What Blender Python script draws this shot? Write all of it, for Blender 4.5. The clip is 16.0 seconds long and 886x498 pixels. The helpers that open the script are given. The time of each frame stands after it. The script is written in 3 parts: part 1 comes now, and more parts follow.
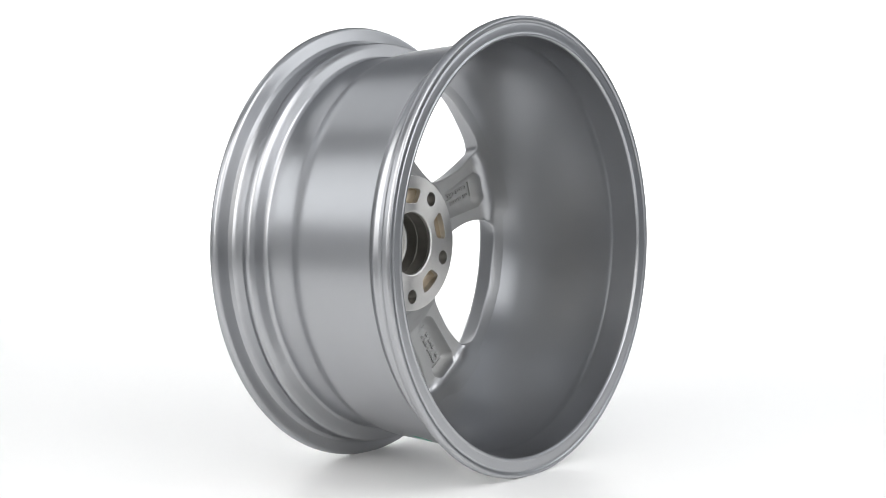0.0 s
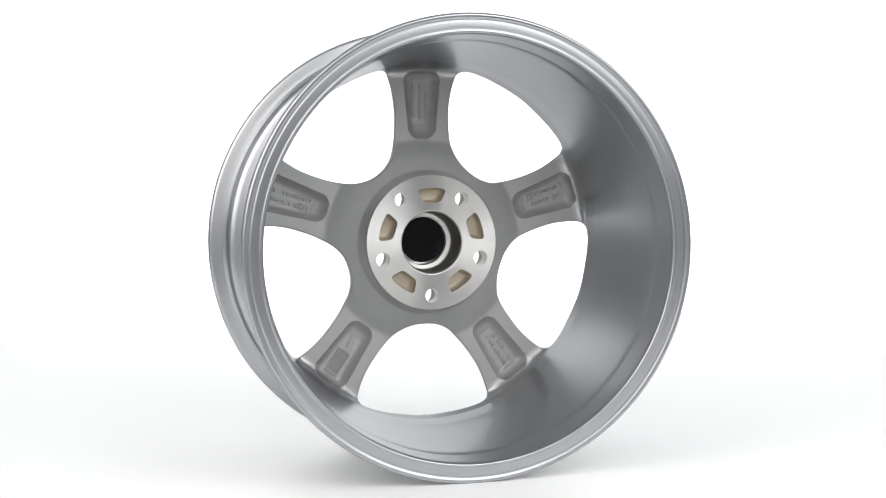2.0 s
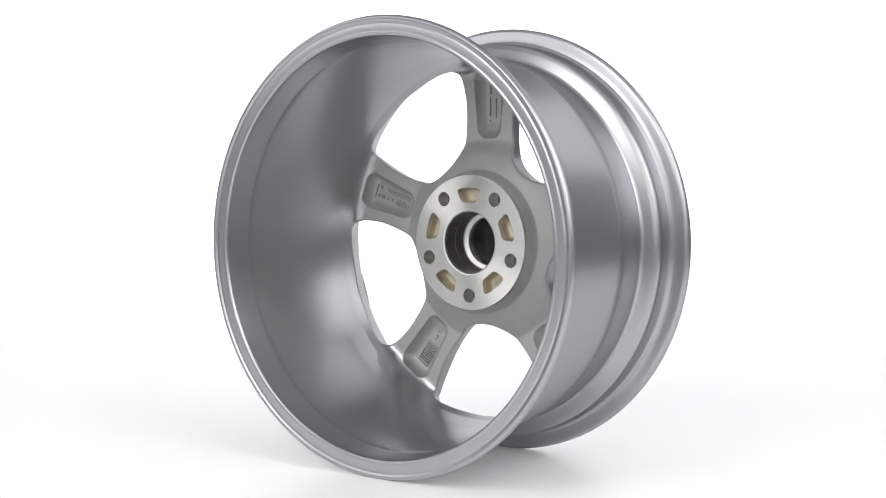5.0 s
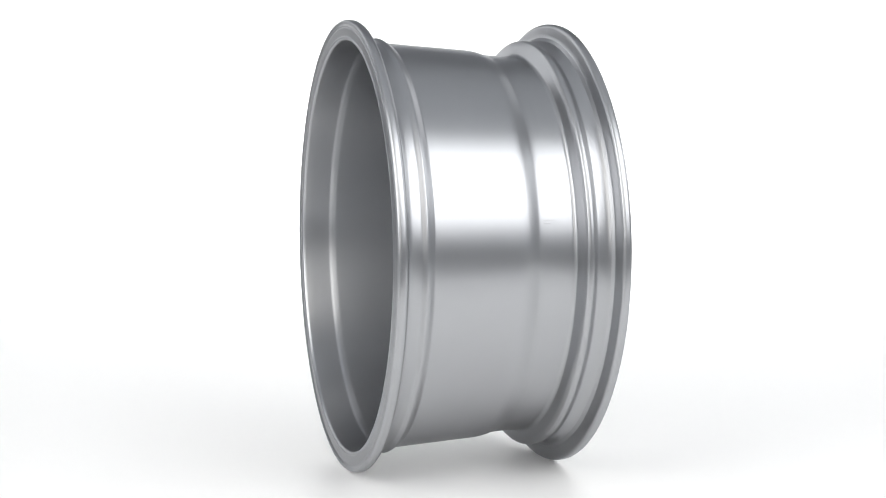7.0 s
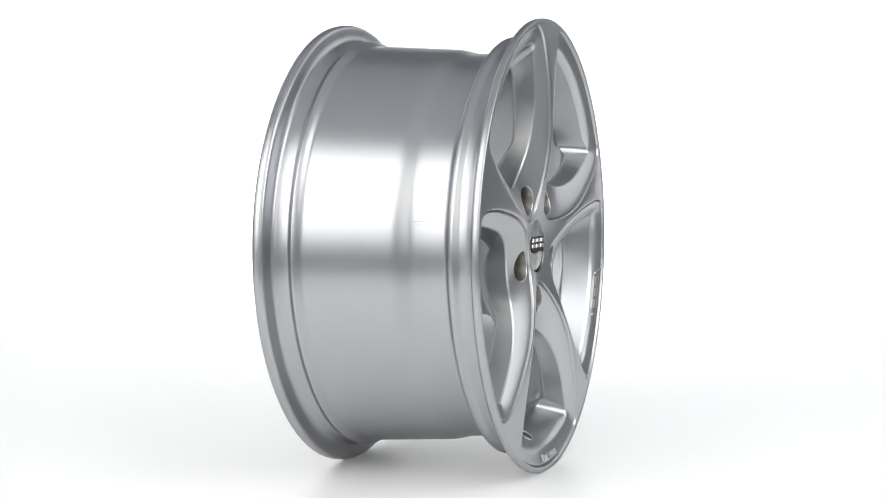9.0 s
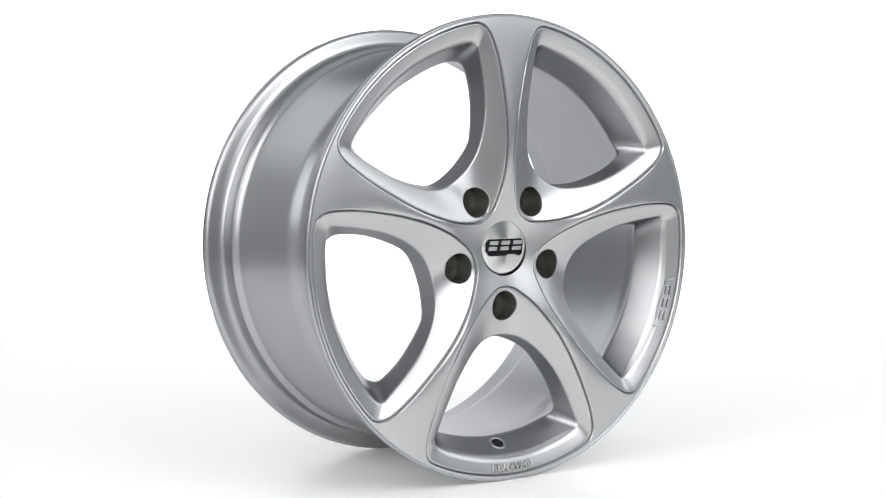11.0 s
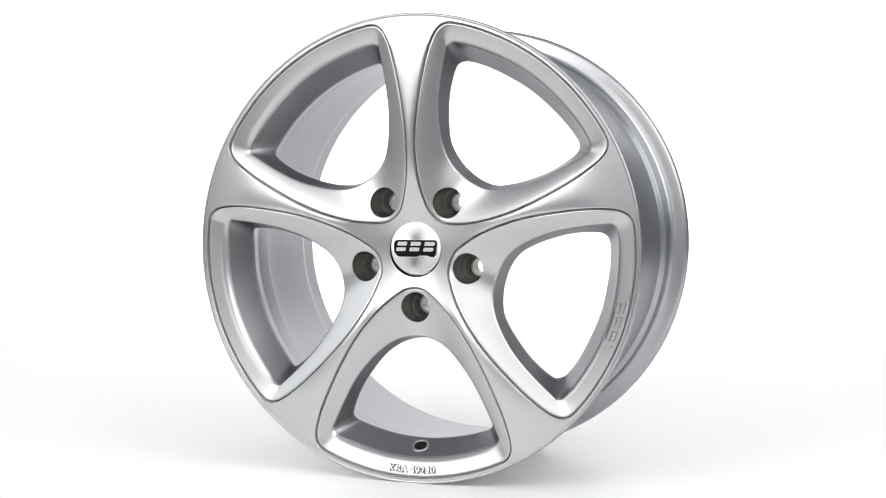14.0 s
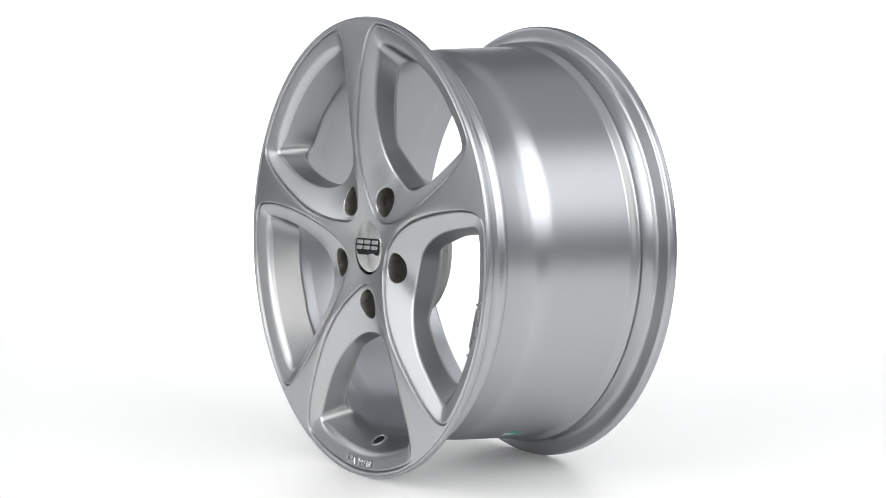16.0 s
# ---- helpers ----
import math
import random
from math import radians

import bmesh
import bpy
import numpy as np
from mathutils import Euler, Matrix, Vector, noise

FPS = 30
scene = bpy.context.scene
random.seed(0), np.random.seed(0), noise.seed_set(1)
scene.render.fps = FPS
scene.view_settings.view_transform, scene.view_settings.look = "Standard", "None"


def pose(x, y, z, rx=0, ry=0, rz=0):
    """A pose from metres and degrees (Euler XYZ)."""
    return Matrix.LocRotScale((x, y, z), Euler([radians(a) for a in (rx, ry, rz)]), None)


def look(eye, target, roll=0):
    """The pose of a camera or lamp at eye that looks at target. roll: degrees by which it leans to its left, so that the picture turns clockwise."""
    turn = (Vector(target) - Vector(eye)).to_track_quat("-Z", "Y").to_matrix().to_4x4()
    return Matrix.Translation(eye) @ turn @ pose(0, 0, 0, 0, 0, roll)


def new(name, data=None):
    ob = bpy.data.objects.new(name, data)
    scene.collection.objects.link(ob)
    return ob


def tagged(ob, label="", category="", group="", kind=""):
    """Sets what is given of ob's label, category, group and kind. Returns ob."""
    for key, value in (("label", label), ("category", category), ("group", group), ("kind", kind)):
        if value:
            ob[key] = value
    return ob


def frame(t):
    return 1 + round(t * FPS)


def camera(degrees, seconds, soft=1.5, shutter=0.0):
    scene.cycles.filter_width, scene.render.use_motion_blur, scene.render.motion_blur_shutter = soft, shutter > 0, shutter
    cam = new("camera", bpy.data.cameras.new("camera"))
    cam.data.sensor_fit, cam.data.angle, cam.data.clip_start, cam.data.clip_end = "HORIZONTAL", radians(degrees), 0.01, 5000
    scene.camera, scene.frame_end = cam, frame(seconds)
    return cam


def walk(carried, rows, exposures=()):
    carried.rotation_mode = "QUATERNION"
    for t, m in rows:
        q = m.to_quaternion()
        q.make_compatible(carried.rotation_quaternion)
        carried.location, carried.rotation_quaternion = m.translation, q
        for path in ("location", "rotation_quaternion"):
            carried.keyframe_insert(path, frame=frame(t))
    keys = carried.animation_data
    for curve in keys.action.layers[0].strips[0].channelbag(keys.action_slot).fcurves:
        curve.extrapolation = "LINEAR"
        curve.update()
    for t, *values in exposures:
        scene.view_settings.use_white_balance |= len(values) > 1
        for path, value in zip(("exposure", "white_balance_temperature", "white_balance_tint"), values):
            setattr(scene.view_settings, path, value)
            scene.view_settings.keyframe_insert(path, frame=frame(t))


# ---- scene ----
R = 0.2335            # outer flange radius of a 17-inch rim
DIST = 6.9014 * R     # camera to turntable axis
EYE_Z = 1.3695 * R
cam = camera(32.57, 16.0, soft=1.0)
eye = (0.0, -DIST, EYE_Z)
aim = (-0.0024 * DIST, 0.0, EYE_Z - math.tan(0.0565) * DIST)
walk(cam, [(0.0, look(eye, aim, -0.21)), (16.0, look(eye, aim, -0.21))])

# ---- light ----
world = bpy.data.worlds.new("studio_dark")
world.use_nodes = True
world.node_tree.nodes["Background"].inputs[0].default_value = (0.5, 0.52, 0.55, 1)
world.node_tree.nodes["Background"].inputs[1].default_value = 0.05
scene.world = world
scene.view_settings.exposure = 0.0


def softbox(name, at, to, sx, sy, watts, colour=(1, 1, 1), fade=0):
    """A softbox; with fade its diffuser is brightest in the middle and falls off towards the edges."""
    d = bpy.data.lights.new(name, "AREA")
    d.shape, d.size, d.size_y, d.energy, d.color = "RECTANGLE", sx, sy, watts, colour
    if fade:
        d.use_nodes = True
        t = d.node_tree
        geo, cut = t.nodes.new("ShaderNodeNewGeometry"), t.nodes.new("ShaderNodeSeparateXYZ")
        t.links.new(geo.outputs["Parametric"], cut.inputs[0])

        def calc(op, a, b):
            n = t.nodes.new("ShaderNodeMath")
            n.operation = op
            for i, q in enumerate((a, b)):
                if isinstance(q, (int, float)):
                    n.inputs[i].default_value = q
                else:
                    t.links.new(q, n.inputs[i])
            return n.outputs[0]

        sides = []
        for k in (0, 1):
            off = calc("ABSOLUTE", calc("MULTIPLY_ADD", cut.outputs[k], 2.0), 0)
            off.node.inputs[0].links[0].from_node.inputs[2].default_value = -1.0
            sides.append(calc("SUBTRACT", 1.0, calc("POWER", off, fade)))
        t.links.new(calc("MULTIPLY", *sides), t.nodes["Emission"].inputs["Strength"])
    ob = new(name, d)
    ob.matrix_world = look(at, to)
    return ob


softbox("front_softbox", (-0.1, -2.7, 1.58), (0, 0, 0.3), 1.7, 3.2, 36, (1.0, 0.98, 0.94), 3)
softbox("right_softbox", (1.75, -1.85, 1.84), (0, 0, 0.3), 2.4, 2.95, 86, (0.985, 0.992, 1.0), 3)
softbox("left_softbox", (-1.65, -1.95, 1.58), (0, 0, 0.3), 1.95, 3.05, 73, (1.0, 0.995, 0.985), 3)
softbox("far_left_softbox", (-2.5, -0.4, 1.3), (0, 0, 0.25), 1.5, 1.3, 8, (0.97, 0.985, 1.0))
# the next three are added fills that lift the floor, no known source
softbox("far_right_fill", (2.6, 0.1, 1.5), (0, 0, 0.25), 1.4, 1.4, 10, (0.97, 0.985, 1.0))
softbox("rear_fill_left", (-1.9, 1.7, 1.9), (0, 0.1, 0.1), 1.6, 1.6, 8, (0.98, 0.99, 1.0))
softbox("rear_fill_right", (1.9, 1.7, 1.9), (0, 0.1, 0.1), 1.6, 1.6, 8, (0.98, 0.99, 1.0))
softbox("overhead_softbox", (0, 0, 3.0), (0, 0.001, 0), 4.2, 4.2, 10.5, (0.925, 0.965, 1.0))


# ---- materials ----
def material(name, colour, rough=0.5, metal=0.0, coat=0.0, vary=0.05, scale=40.0, bump=0.0, bump_scale=400.0, stretch=None, aniso=0.0, rough_vary=0.06, glow=0.0, rings=0.0):
    m = bpy.data.materials.new(name)
    m.use_nodes = True
    t = m.node_tree
    p = t.nodes["Principled BSDF"]
    p.inputs["Metallic"].default_value = metal
    p.inputs["Coat Weight"].default_value = coat
    p.inputs["Coat Roughness"].default_value = 0.12
    if metal > 0.9:
        p.inputs["Specular Tint"].default_value = (0.72, 0.72, 0.73, 1)
    co = t.nodes.new("ShaderNodeTexCoord")
    vec = co.outputs["Object"]
    if stretch:
        mp = t.nodes.new("ShaderNodeMapping")
        mp.inputs["Scale"].default_value = stretch
        t.links.new(vec, mp.inputs[0])
        vec = mp.outputs[0]
    big = t.nodes.new("ShaderNodeTexNoise")
    big.inputs["Scale"].default_value, big.inputs["Detail"].default_value = scale, 4
    t.links.new(vec, big.inputs["Vector"])
    fine = t.nodes.new("ShaderNodeTexNoise")
    fine.inputs["Scale"].default_value, fine.inputs["Detail"].default_value = bump_scale, 3
    t.links.new(vec, fine.inputs["Vector"])
    mix = t.nodes.new("ShaderNodeMix")
    mix.data_type = "RGBA"
    lo = [max(0, c * (1 - vary)) for c in colour] + [1]
    hi = [min(1, c * (1 + vary)) for c in colour] + [1]
    mix.inputs[6].default_value, mix.inputs[7].default_value = lo, hi
    t.links.new(big.outputs["Fac"], mix.inputs[0])
    t.links.new(mix.outputs[2], p.inputs["Base Color"])
    mr = t.nodes.new("ShaderNodeMapRange")
    mr.inputs["To Min"].default_value, mr.inputs["To Max"].default_value = rough * (1 - rough_vary), rough * (1 + rough_vary)
    t.links.new(fine.outputs["Fac"], mr.inputs[0])
    t.links.new(mr.outputs[0], p.inputs["Roughness"])
    if bump:
        b = t.nodes.new("ShaderNodeBump")
        b.inputs["Strength"].default_value, b.inputs["Distance"].default_value = bump, 0.0006
        t.links.new(fine.outputs["Fac"], b.inputs["Height"])
        t.links.new(b.outputs[0], p.inputs["Normal"])
    if rings:
        wave = t.nodes.new("ShaderNodeTexWave")
        wave.wave_type, wave.rings_direction = "RINGS", "Y"
        wave.inputs["Scale"].default_value, wave.inputs["Distortion"].default_value, wave.inputs["Detail Scale"].default_value = rings, 0.6, 3.0
        t.links.new(co.outputs["Object"], wave.inputs["Vector"])
        b2 = t.nodes.new("ShaderNodeBump")
        b2.inputs["Strength"].default_value, b2.inputs["Distance"].default_value = 0.05, 0.0006
        t.links.new(wave.outputs["Fac"], b2.inputs["Height"])
        if bump:
            t.links.new(b.outputs[0], b2.inputs["Normal"])
        t.links.new(b2.outputs[0], p.inputs["Normal"])
    if aniso:
        tan = t.nodes.new("ShaderNodeTangent")
        tan.direction_type, tan.axis = "RADIAL", "Y"
        p.inputs["Anisotropic"].default_value = aniso
        t.links.new(tan.outputs[0], p.inputs["Tangent"])
    # glow: emission added to a surface that is no lamp
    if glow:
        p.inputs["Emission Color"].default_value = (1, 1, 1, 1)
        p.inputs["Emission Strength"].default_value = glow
    return m


SILVER = material("silver_lacquer", (0.525, 0.53, 0.536), 0.30, 0.95, 0.25, 0.02, 30, 0.03, 1500)
BARREL = material("barrel_silver", (0.433, 0.440, 0.455), 0.289, 0.95, 0.0, 0.025, 25, 0.0, 900, rough_vary=0.02)
# window walls: the same lacquer, with shade put into a darker base colour
SHADED_SILVER = material("shaded_silver", (0.36, 0.365, 0.375), 0.31, 0.95, 0.0, 0.05, 50, 0.12, 1300)
CAST = material("cast_grey", (0.44, 0.44, 0.435), 0.52, 0.45, 0.0, 0.08, 60, 0.25, 1400)
MACHINED = material("machined_aluminium", (0.68, 0.67, 0.65), 0.42, 1.0, 0.0, 0.10, 60, 0.0, 900, aniso=0.92, rough_vary=0.2, rings=130)


def lacquer_outwards(m, other, r0, r1):
    """Outside the radius r0 to r1 about the wheel's axis the bare casting of m is lacquered like the other material."""
    t = m.node_tree
    p = t.nodes["Principled BSDF"]
    q = t.nodes.new("ShaderNodeBsdfPrincipled")
    o = other.node_tree.nodes["Principled BSDF"]
    q.inputs["Base Color"].default_value = (0.42, 0.425, 0.435, 1)
    for key in ("Metallic", "Specular Tint"):
        q.inputs[key].default_value = o.inputs[key].default_value
    q.inputs["Roughness"].default_value = 0.29
    co = t.nodes.new("ShaderNodeTexCoord")
    flat = t.nodes.new("ShaderNodeVectorMath")
    flat.operation = "MULTIPLY"
    flat.inputs[1].default_value = (1, 0, 1)
    t.links.new(co.outputs["Object"], flat.inputs[0])
    size = t.nodes.new("ShaderNodeVectorMath")
    size.operation = "LENGTH"
    t.links.new(flat.outputs["Vector"], size.inputs[0])
    edge = t.nodes.new("ShaderNodeMapRange")
    edge.interpolation_type = "SMOOTHSTEP"
    edge.inputs["From Min"].default_value, edge.inputs["From Max"].default_value = r0, r1
    t.links.new(size.outputs["Value"], edge.inputs["Value"])
    mix = t.nodes.new("ShaderNodeMixShader")
    t.links.new(edge.outputs["Result"], mix.inputs[0])
    t.links.new(p.outputs[0], mix.inputs[1])
    t.links.new(q.outputs[0], mix.inputs[2])
    t.links.new(mix.outputs[0], t.nodes["Material Output"].inputs["Surface"])


lacquer_outwards(CAST, BARREL, 0.783 * R, 0.805 * R)
TAN = material("raw_casting", (0.52, 0.455, 0.36), 0.5, 0.55, 0.0, 0.1, 80, 0.3, 700)
BRUSHED = material("brushed_cap", (0.86, 0.86, 0.84), 0.24, 1.0, 0.0, 0.03, 90, 0.0, 900, aniso=0.97)
BLACK = material("black_plastic", (0.004, 0.004, 0.0045), 0.12, 0.0, 0.0, 0.1, 60, 0.1, 800)
CHROME = material("chrome_trim", (0.88, 0.88, 0.88), 0.26, 1.0, 0.0, 0.02, 60)
# darker, warmer base than the pad's metal, for lug bores and centre-bore wall
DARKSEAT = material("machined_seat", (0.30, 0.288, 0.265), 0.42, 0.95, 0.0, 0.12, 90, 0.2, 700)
GREEN = material("green_sticker", (0.02, 0.30, 0.21), 0.4, 0.0, 0.0, 0.1, 200)
PRINT = material("white_print", (0.55, 0.65, 0.6), 0.5, 0.0, 0.0, 0.1, 200)
SCRAPE = material("scraped_metal", (0.42, 0.42, 0.43), 0.35, 0.8, 0.0, 0.1, 200)
# table and backdrop get emission added to stay white, without a source behind
WHITE = material("white_acrylic_added_glow", (0.905, 0.900, 0.892), 0.40, 0.0, 0.0, 0.01, 3, 0.02, 300, glow=0.06)
BACK = material("white_sheet_added_glow", (0.80, 0.80, 0.795), 0.8, 0.0, 0.0, 0.01, 2, glow=0.64)
PALEWALL = material("pale_wall_paint", (0.68, 0.685, 0.69), 0.85, 0.0, 0.0, 0.03, 2, 0.1, 120)
GREYWALL = material("grey_wall_paint", (0.44, 0.455, 0.48), 0.85, 0.0, 0.0, 0.04, 2, 0.1, 120)
DARKFLOOR = material("dark_studio_floor", (0.22, 0.22, 0.22), 0.7, 0.0, 0.0, 0.1, 4, 0.1, 200)


# ---- mesh helpers ----
def link(name, verts, faces, mat, parent=None, label="", smooth=True, sharp=40, mats=None, index=None):
    me = bpy.data.meshes.new(name)
    me.from_pydata([tuple(map(float, v)) for v in verts], [], faces)
    for m in (mats or [mat]):
        me.materials.append(m)
    if index is not None:
        me.polygons.foreach_set("material_index", index)
    bm = bmesh.new()
    bm.from_mesh(me)
    bmesh.ops.remove_doubles(bm, verts=bm.verts, dist=1e-6)
    bmesh.ops.recalc_face_normals(bm, faces=bm.faces)
    bm.to_mesh(me)
    bm.free()
    me.polygons.foreach_set("use_smooth", [smooth] * len(me.polygons))
    if smooth and sharp:
        me.set_sharp_from_angle(angle=radians(sharp))
    ob = new(name, me)
    if parent:
        ob.parent = parent
    if label:
        tagged(ob, label)
    return ob


def fillet(points, radius, steps=5, closed=False):
    """Rounds the corners of a polyline of (a, r)."""
    p = [Vector(q) for q in points]
    out = []
    n = len(p)
    for i in range(n):
        if not closed and i in (0, n - 1):
            out.append(p[i])
            continue
        a, b, c = p[i - 1], p[i], p[(i + 1) % n]
        d = min(radius, (a - b).length * 0.48, (c - b).length * 0.48)
        s, e = b + (a - b).normalized() * d, b + (c - b).normalized() * d
        for k in range(steps + 1):
            t = k / steps
            out.append(s * (1 - t) ** 2 + b * 2 * t * (1 - t) + e * t * t)
    return [(q.x, q.y) for q in out]


def lathe(profile, seg=256, closed=True):
    """Turns (a, r) about the wheel's axis (y); in units of R, about the hub."""
    v, f = [], []
    n = len(profile)
    for i in range(seg):
        w = 2 * math.pi * i / seg
        for a, r in profile:
            v.append((r * math.sin(w) * R, a * R, r * math.cos(w) * R))
    for i in range(seg):
        j = (i + 1) % seg
        for k in range(n if closed else n - 1):
            m = (k + 1) % n
            f.append((i * n + k, j * n + k, j * n + m, i * n + m))
    return v, f


def plate(name, outlines, depth, bevel, mat, parent, label=""):
    """A flat plate from closed outlines (first the rim, then holes) in (x, z), in units of R; it faces -y."""
    cu = bpy.data.curves.new(name, "CURVE")
    cu.dimensions, cu.fill_mode = "2D", "BOTH"
    cu.extrude, cu.bevel_depth, cu.bevel_resolution = depth * R / 2, bevel * R, 1
    for o in outlines:
        s = cu.splines.new("POLY")
        s.points.add(len(o) - 1)
        for q, (x, z) in zip(s.points, o):
            q.co = (x * R, z * R, 0, 1)
        s.use_cyclic_u = True
    tmp = new(name + "_outline", cu)
    bpy.context.view_layer.update()
    me = bpy.data.meshes.new_from_object(tmp.evaluated_get(bpy.context.evaluated_depsgraph_get()))
    bpy.data.objects.remove(tmp)
    bpy.data.curves.remove(cu)
    me.transform(pose(0, 0, 0, 90))
    me.materials.clear()
    me.materials.append(mat)
    me.name = name
    bm = bmesh.new()
    bm.from_mesh(me)
    bmesh.ops.remove_doubles(bm, verts=bm.verts, dist=2e-6)
    bm.to_mesh(me)
    bm.free()
    me.polygons.foreach_set("use_smooth", [False] * len(me.polygons))
    ob = new(name, me)
    ob.parent = parent
    if label:
        tagged(ob, label)
    return ob


def circle(x, z, r, n=64):
    return [(x + r * math.cos(2 * math.pi * i / n), z + r * math.sin(2 * math.pi * i / n)) for i in range(n)]


def outline(points, corner, n1, n2, ease):
    """A smooth half outline from axis to axis (x = 0 at both ends): n1 points up to the corner, n2 from there on, evenly by length."""
    p = np.array(points, float)
    flip = np.array([-1.0, 1.0])
    ext = np.vstack([p[1] * flip, p, p[-2] * flip])
    fine, knot = [], 0
    for i in range(len(p) - 1):
        a, b, c, d = ext[i:i + 4]
        if i == corner:
            knot = len(fine)
        t1 = np.linalg.norm(b - a) ** 0.5
        t2 = t1 + np.linalg.norm(c - b) ** 0.5
        t3 = t2 + np.linalg.norm(d - c) ** 0.5
        for t in np.linspace(t1, t2, 32, endpoint=False):
            a1 = (t1 - t) / t1 * a + t / t1 * b
            a2 = (t2 - t) / (t2 - t1) * b + (t - t1) / (t2 - t1) * c
            a3 = (t3 - t) / (t3 - t2) * c + (t - t2) / (t3 - t2) * d
            b1 = (t2 - t) / t2 * a1 + t / t2 * a2
            b2 = (t3 - t) / (t3 - t1) * a2 + (t - t1) / (t3 - t1) * a3
            fine.append((t2 - t) / (t2 - t1) * b1 + (t - t1) / (t2 - t1) * b2)
    fine = np.array(fine + [p[-1]])
    ln = np.concatenate([[0], np.cumsum(np.linalg.norm(np.diff(fine, axis=0), axis=1))])
    u = np.concatenate([np.linspace(0, 1, n1) ** ease * ln[knot], ln[knot] + np.linspace(0, 1, n2)[1:] * (ln[-1] - ln[knot])])
    return np.stack([np.interp(u, ln, fine[:, k]) for k in (0, 1)], 1)


# ---- setting ----
def setting():
    # white sweep: table top that curves up into the backdrop; both have added glow
    prof = [(-0.95, -0.03), (-0.95, 0.0), (1.6, 0.0)]
    prof += [(1.6 + 0.4 * math.sin(w), 0.4 - 0.4 * math.cos(w)) for w in np.linspace(0.1, math.pi / 2, 16)]
    prof += [(2.0, 1.15)]
    floor_part, wall_part = prof[:3], prof[2:]
    for name, pr, mat, lab in (("floor", floor_part, WHITE, "white seamless studio table surface with slight added glow"), ("backdrop", wall_part, BACK, "white seamless paper backdrop with added glow")):
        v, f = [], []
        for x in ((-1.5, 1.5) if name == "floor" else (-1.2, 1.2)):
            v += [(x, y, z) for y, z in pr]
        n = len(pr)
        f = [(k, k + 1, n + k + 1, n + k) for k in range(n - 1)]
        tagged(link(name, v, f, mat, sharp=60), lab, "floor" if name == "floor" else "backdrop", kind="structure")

    def slab(name, lo, hi, mat, lab, cat):
        v = [(x, y, z) for x in (lo[0], hi[0]) for y in (lo[1], hi[1]) for z in (lo[2], hi[2])]
        f = [(0, 1, 3, 2), (4, 6, 7, 5), (0, 4, 5, 1), (2, 3, 7, 6), (0, 2, 6, 4), (1, 5, 7, 3)]
        tagged(link(name, v, f, mat, smooth=False), lab, cat, kind="structure")

    slab("ground", (-3.4, -4.0, -0.95), (3.4, 3.2, -0.85), DARKFLOOR, "dark grey studio floor under the table", "floor")
    slab("plinth", (-1.49, -0.94, -0.85), (1.49, 1.58, -0.035), GREYWALL, "plain grey plinth under the white table surface", "plinth")
    slab("wall_south", (-3.4, -4.1, -0.95), (3.4, -4.0, 3.2), GREYWALL, "plain grey painted studio wall", "wall")
    slab("wall_west", (-3.5, -4.1, -0.95), (-3.4, 3.2, 3.2), PALEWALL, "plain pale painted studio wall", "wall")
    slab("wall_east", (3.4, -4.1, -0.95), (3.5, 3.2, 3.2), GREYWALL, "plain grey painted studio wall", "wall")
    slab("wall_north", (-3.4, 3.2, -0.95), (3.4, 3.3, 3.2), GREYWALL, "plain grey painted studio wall", "wall")
    slab("ceiling", (-3.5, -4.1, 3.2), (3.5, 3.3, 3.3), GREYWALL, "plain grey studio ceiling", "ceiling")


setting()

# ---- the wheel, in units of R about the hub; front is +y ----
FACE = np.polyfit([0.10, 0.13, 0.17, 0.22, 0.3, 0.4, 0.5, 0.6, 0.7, 0.8, 0.9, 1.0],
                  [0.407, 0.412, 0.421, 0.434, 0.452, 0.466, 0.474, 0.479, 0.481, 0.480, 0.475, 0.467], 5)


def face_height(r):
    return np.polyval(FACE, r)


EDGE = np.polyfit([0.36, 0.40, 0.45, 0.5, 0.55, 0.6, 0.65, 0.7, 0.8, 0.87, 0.91], [0.378, 0.390, 0.405, 0.418, 0.427, 0.432, 0.436, 0.438, 0.440, 0.441, 0.442], 4)


def edge_height(r):
    return np.polyval(EDGE, r)


def back_height(r):
    x = np.linspace(0.28, 0.9, 249)
    y = np.interp(x, [0.30, 0.316, 0.336, 0.42, 0.474, 0.486, 0.78, 0.80, 0.815, 0.827, 0.835, 0.8402, 0.848], [0.190, 0.192, 0.243, 0.293, 0.330, 0.3345, 0.337, 0.334, 0.326, 0.310, 0.285, 0.235, 0.195])
    k = np.ones(5) / 5
    y = np.convolve(np.pad(y, 2, mode="edge"), k, "valid")
    return np.interp(r, x, y)


BOLT_R, BOLT_HOLE = 0.2485, 0.066


